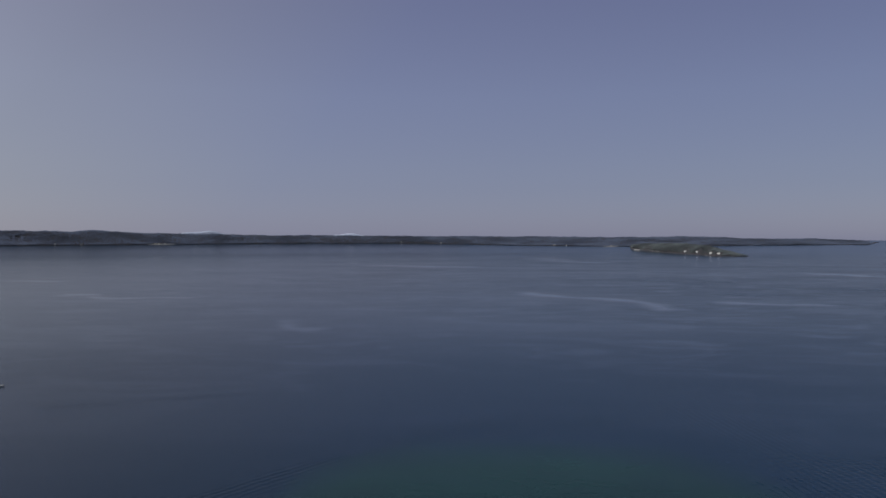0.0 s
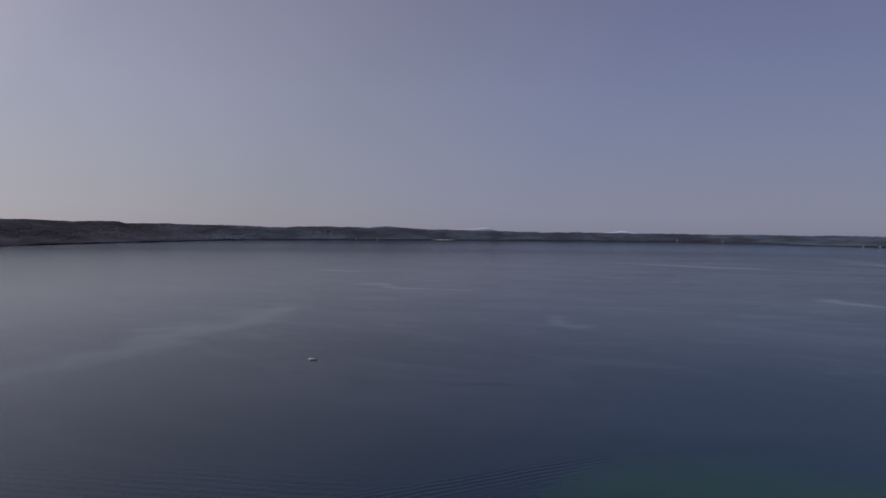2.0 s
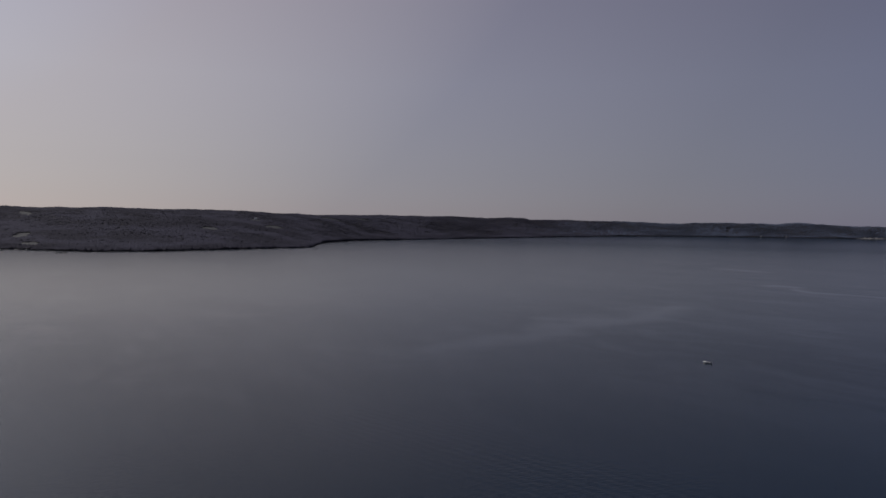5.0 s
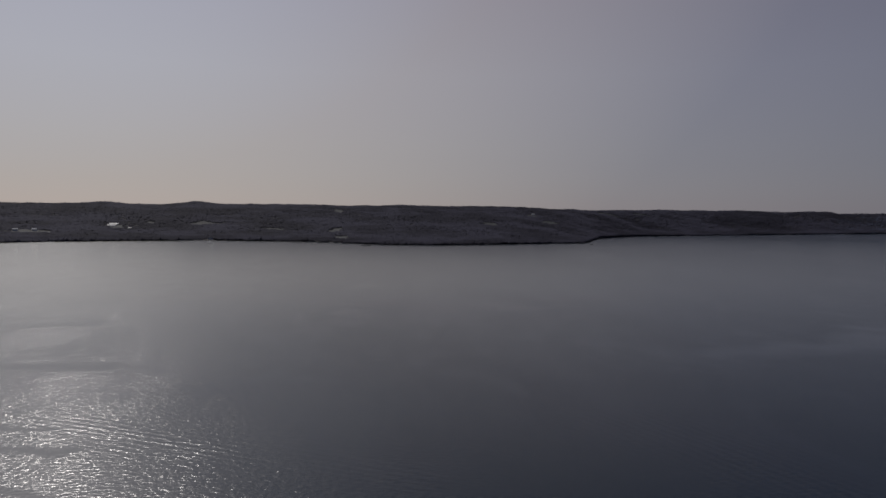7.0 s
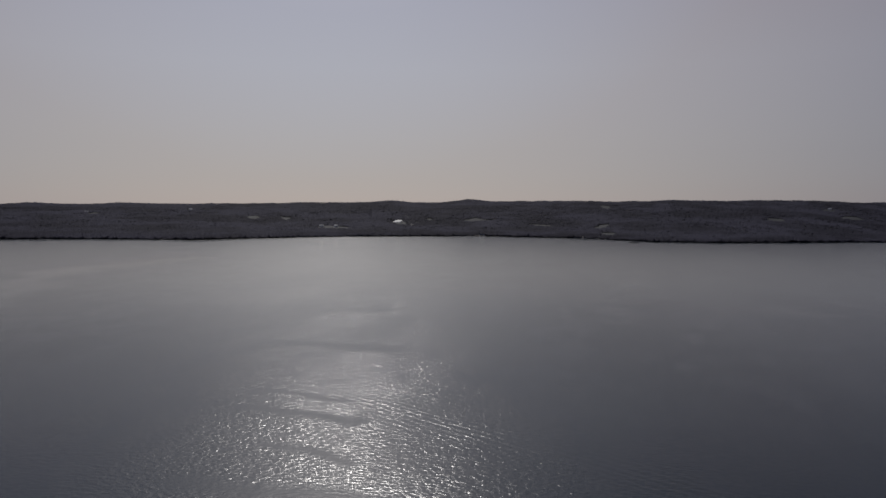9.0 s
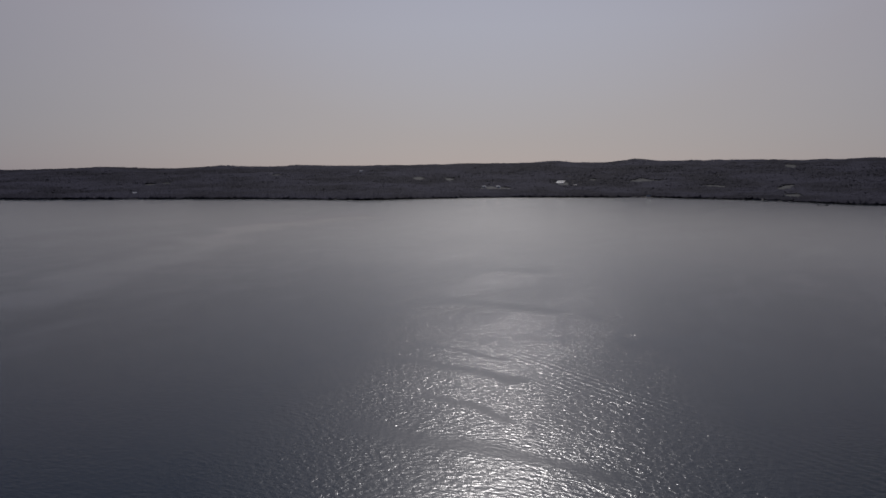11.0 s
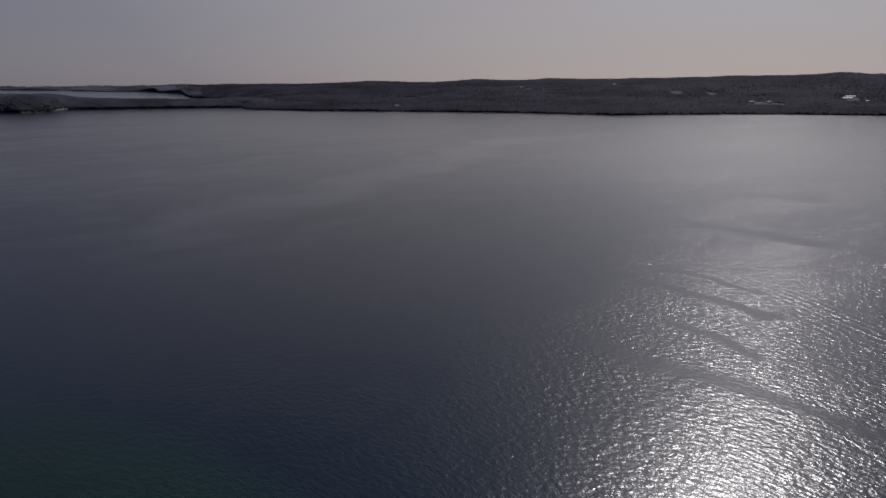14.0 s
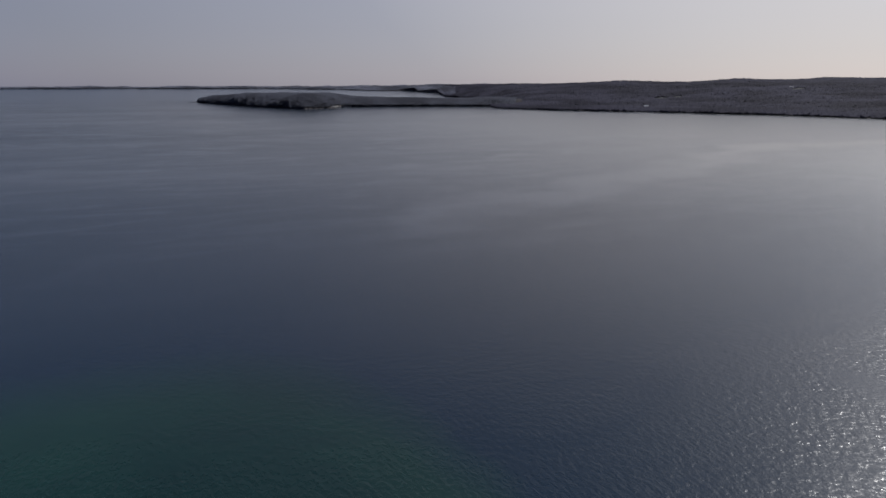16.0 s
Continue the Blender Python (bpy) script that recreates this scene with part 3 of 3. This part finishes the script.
def gable_walls(long, deep, high, rise):
    """Four walls with gables, 0.25 m thick, open below."""
    bm = bmesh.new()
    for k in (0.0, 0.25):
        x, y = long / 2 - k, deep / 2 - k
        r = rise * (y / (deep / 2))
        ring = [(-x, -y, -2), (x, -y, -2), (x, y, -2), (-x, y, -2), (-x, -y, high), (x, -y, high), (x, y, high), (-x, y, high), (-x, 0, high + r), (x, 0, high + r)]
        v = [bm.verts.new(c) for c in ring]
        faces = [(0, 1, 5, 4), (2, 3, 7, 6), (1, 2, 6, 9, 5), (3, 0, 4, 8, 7)]
        for f in faces:
            bm.faces.new([v[i] for i in (f if k == 0 else f[::-1])])
    return bm


def house(name, long, deep, high, rise, wall, roof, label, category, chimney=True, windows=4):
    thing = tagged(new(name), label, category)
    walls = part("wall", gable_walls(long, deep, high, rise), wall, thing)
    slope = math.atan2(rise, deep / 2)
    run = math.hypot(rise, deep / 2) + 0.6
    for side in (-1, 1):
        mid = Matrix.Rotation(-side * slope, 4, "X")
        at = Vector((0, side * (deep / 4 + 0.25 * math.cos(slope)), high + rise / 2 + 0.12 - 0.25 * math.sin(slope)))
        part("roof", slab((long + 0.9, run, 0.22), at, 0.04, mid), roof, thing, "pitched roof")
    for side in (-1, 1):
        for i in range(windows):
            x = (i + 0.5) / windows * long - long / 2
            if side < 0 and i == windows // 2:
                part("door", slab((1.1, 0.12, 2.1), (x, side * (deep / 2 + 0.03), 1.05), 0.02), GREY_SIDING, thing)
                continue
            w = part("window", slab((1.5, 0.12, 1.4), (x, side * (deep / 2 + 0.03), high * 0.55), 0.02), SIDING, thing)
            part("pane", slab((1.2, 0.06, 1.1), (x, side * (deep / 2 + 0.09), high * 0.55)), GLASS, w)
    if chimney:
        part("chimney", slab((0.9, 0.9, rise + 1.6), (long * 0.22, deep * 0.12, high + rise * 0.5 + 0.8), 0.05), SHINGLE, thing)
    return thing


def settle_house(thing, x, y, z, turn):
    thing.matrix_basis = pose(x, y, z, 0, 0, turn)
    return thing


def on_shore(land, bearing, inland):
    b = np.array([float(bearing)])
    r = land.edge(b) + inland
    x, y = xy(b, r)
    return float(x[0]), float(y[0]), float(land.height(b, r)[0])


barn = house("barn", 27, 11, 2.9, 1.9, SIDING, TIN, "long white farm barn with a pale tin roof", "barn", False, 6)
settle_house(barn, *spot(MAIN, -104.75, 0.328), 105 + 6)
other = copy_thing(barn, pose(*spot(MAIN, -104.6, 0.362), 0, 0, 105 + 3))
third = house("barn", 15, 9, 2.8, 1.7, SIDING, TIN, "small white barn with a pale tin roof beside a field", "barn", False, 4)
settle_house(third, *spot(MAIN, -103.55, 0.288), 104)
for ob in (barn, other, third):
    tagged(ob, group="farm barns")

farm = house("house", 13, 9, 4.6, 3.0, SIDING, TIN, "white farmhouse with a pale tin roof in a clearing", "house")
settle_house(farm, *spot(MAIN, -110.9, 0.206), 110)
for bearing, share, turn in ((-109.72, 0.205, 96), (-121.0, 0.655, 118), (-128.2, 0.599, 132), (-71.7, 0.672, 70), (-138.3, 0.10, 140)):
    copy_thing(farm, pose(*spot(MAIN, bearing, share), 0, 0, turn))

cottage = house("cottage", 14, 9, 4.2, 3.2, SIDING, SHINGLE, "white lakeside cottage with a grey roof among shore trees", "cottage")
settle_house(cottage, *on_shore(MAIN, -97.7, 25), 98)
tagged(cottage, group="lakeside cottages")
lodge = house("cottage", 9, 6.5, 2.7, 1.9, GREY_SIDING, SHINGLE, "small pale grey cottage on the far wooded shore", "cottage", True, 3)
tagged(lodge, group="cottages on the far shore")
lodge.matrix_basis = pose(*on_shore(MAIN, *YARDS[1][:2]), 0, 0, -YARDS[1][0] + 10)
for bearing, inland, wide in YARDS[2:]:
    copy_thing(lodge, pose(*on_shore(MAIN, bearing, inland), 0, 0, -bearing + 14 * math.sin(bearing * 7)))
cabin = None
for bearing, inland, wide in POINT_YARDS:
    where = pose(*on_shore(POINT, bearing, inland), 0, 0, -bearing + 20 * math.sin(bearing * 5))
    if cabin is None:
        cabin = house("cottage", 10.5, 7.5, 3.4, 2.6, SIDING, SHINGLE, "small white cottage with a grey roof on the wooded point", "cottage", True, 3)
        cabin.matrix_basis = where
        tagged(cabin, group="cottages on the point")
    else:
        copy_thing(cabin, where)


def beach(land, lo, hi, wide):
    b = np.linspace(hi, lo, 60)
    rows = []
    for k in np.linspace(-0.25, 1, 6):
        r = land.edge(b) + k * wide * (0.35 + 0.65 * np.sin(np.linspace(0, math.pi, 60)) ** 0.5)
        x, y = xy(b, r)
        rows.append(np.stack([x, y, np.maximum(land.height(b, r), lake_level(r) - 0.5) + 0.35], -1))
    return tagged(sheet("beach", np.concatenate(rows), 60, SAND), "narrow strip of pale sand at the waterline", "beach", kind="structure")


for land, lo, hi, wide in ((MAIN, -90.2, -87.4, 16), (MAIN, -139.8, -137.7, 22), (MAIN, -145.2, -143.8, 9), (MAIN, -100.8, -98.4, 8), (MAIN, -25.6, -23.6, 9),
                           (MAIN, 10.7, 11.8, 9), (POINT, 13.0, 13.5, 8), (POINT, 14.2, 15.0, 6), (MAIN, -113.2, -107.2, 8), (ISLE, -163.4, -161.8, 10)):
    beach(land, lo, hi, wide)


def dock():
    """A lakeside pier: plank deck on posts, running out along its own x axis."""
    thing = tagged(new("dock"), "weathered pale wooden dock on posts at the shore", "dock", "lakeside docks")
    for i in range(24):
        part("plank", slab((0.58, 2.2, 0.06), (i * 0.6 + 0.3, 0, 0.75), 0.01), SAND, thing)
    for side in (-0.95, 0.95):
        part("beam", slab((14.4, 0.14, 0.2), (7.2, side, 0.62), 0.02), GREY_SIDING, thing)
        for x in (0.5, 4.0, 7.5, 11.0, 14.0):
            bm = bmesh.new()
            bmesh.ops.create_cone(bm, segments=8, cap_ends=True, radius1=0.11, radius2=0.09, depth=3.2, matrix=Matrix.Translation((x, side * 1.08, -0.3)))
            part("post", bm, GREY_SIDING, thing)
    return thing


def dock_pose(land, bearing, skew):
    b = np.array([float(bearing)])
    r = land.edge(b) + 2
    x, y = xy(b, r)
    return pose(float(x[0]), float(y[0]), float(lake_level(r)[0]), 0, 0, -90 - bearing + skew)


pier = dock()
pier.matrix_basis = dock_pose(MAIN, -105.6, 30)
for bearing, skew in ((-103.9, 50), (-101.8, -40), (-100.2, 60), (-98.4, 35), (-96.4, -50), (-112.2, 40), (-138.9, 60), (-138.1, -35), (-88.6, 55)):
    copy_thing(pier, dock_pose(MAIN, bearing, skew))
for bearing, skew in ((17.3, 50), (18.6, -45), (19.4, 55)):
    copy_thing(pier, dock_pose(POINT, bearing, skew))


def reef(bearing, dip, across, stones, seed, label):
    rng = random.Random(seed)
    thing = tagged(new("rock_reef"), label, "rocks")
    r = float(away(dip))
    x, y = xy(bearing, r)
    thing.matrix_basis = pose(float(x), float(y), float(lake_level(r)), 0, 0, -bearing)
    for i in range(stones):
        bm = bmesh.new()
        bmesh.ops.create_icosphere(bm, subdivisions=2, radius=1.0)
        w = rng.uniform(1.4, 2.8)
        for v in bm.verts:
            v.co *= 1 + 0.18 * noise.noise(v.co * 1.7 + Vector((i * 3.1, seed, 0)))
            v.co = Vector((v.co.x * w * 1.4, v.co.y * w, v.co.z * w * 0.75))
        bm.transform(Matrix.Translation((rng.uniform(-0.5, 0.5) * across, rng.uniform(-2.5, 2.5), 0.15)) @ Matrix.Rotation(rng.uniform(0, 6), 4, "Z"))
        part("rock", bm, ROCK, thing)
    return thing


reef(-85.5, 2.35, 22, 16, 3, "low dark wet rocks breaking the lake surface")
reef(-89.24, 2.15, 10, 7, 4, "few dark wet rocks close to the wooded shore")
reef(-66.95, 1.97, 8, 6, 5, "small dark rocks off a wooded cape")
reef(20.75, 0.83, 24, 14, 8, "dark rocky islet awash off the point")


# ---- the boat: an open skiff at anchor ----
def hull_mesh(long, beam, deep, wall):
    bm = bmesh.new()
    rings = []
    for i in range(15):
        t = i / 14
        half = beam / 2 * (1 - max(0.0, (t - 0.45) / 0.55) ** 2.2)
        x = (t - 0.5) * long
        sheer = deep + 0.25 * t * t
        keel = -0.25 + 0.35 * max(0.0, (t - 0.7) / 0.3) ** 2
        pts = [(x, half, sheer), (x, half * 0.86, 0.12), (x, half * 0.45, keel + 0.05), (x, 0, keel), (x, -half * 0.45, keel + 0.05), (x, -half * 0.86, 0.12), (x, -half, sheer),
               (x, -max(half - wall, 0.0), sheer), (x, -max(half * 0.82 - wall, 0.0), 0.2), (x, max(half * 0.82 - wall, 0.0), 0.2), (x, max(half - wall, 0.0), sheer)]
        rings.append([bm.verts.new(p) for p in pts])
    n = len(rings[0])
    for a, b in zip(rings, rings[1:]):
        for j in range(n):
            bm.faces.new((a[j], a[(j + 1) % n], b[(j + 1) % n], b[j]))
    bm.faces.new(rings[0][::-1])
    bmesh.ops.remove_doubles(bm, verts=bm.verts, dist=0.004)
    bmesh.ops.recalc_face_normals(bm, faces=bm.faces)
    for f in bm.faces:
        f.smooth = True
    return bm


def fishing_boat():
    boat = tagged(new("motorboat"), "open motorboat with a grey hull and white deck", "boat")
    hull = part("hull", hull_mesh(4.8, 1.9, 0.55, 0.08), HULL, boat)
    part("rub_rail", slab((4.2, 0.06, 0.08), (-0.6, 0.97, 0.56), 0.02), BLACK, hull)
    part("rub_rail", slab((4.2, 0.06, 0.08), (-0.6, -0.97, 0.56), 0.02), BLACK, hull)
    part("foredeck", slab((1.1, 1.2, 0.06), (1.35, 0, 0.66), 0.02), PAINT, boat)
    part("console", slab((0.55, 0.7, 0.75), (0.15, 0.1, 0.62), 0.06), PAINT, boat)
    part("windscreen", slab((0.04, 0.72, 0.4), (0.34, 0.1, 1.15), 0.01, Matrix.Rotation(-0.3, 4, "Y")), GLASS, boat)
    for x in (-0.7, -1.7):
        part("bench", slab((0.4, 1.55, 0.12), (x, 0, 0.55), 0.03), VINYL, boat)
    motor = part("outboard_motor", slab((0.42, 0.36, 0.55), (-2.62, 0, 0.85), 0.08), BLACK, boat)
    part("shaft", slab((0.2, 0.14, 0.95), (-2.63, 0, 0.2), 0.04), BLACK, motor)
    return boat


boat = fishing_boat()
bx, by = xy(-35.33, 75 / math.tan(radians(10.17)))
boat.matrix_basis = pose(float(bx), float(by), 0.02, 0, 0, 35.5 + 158)
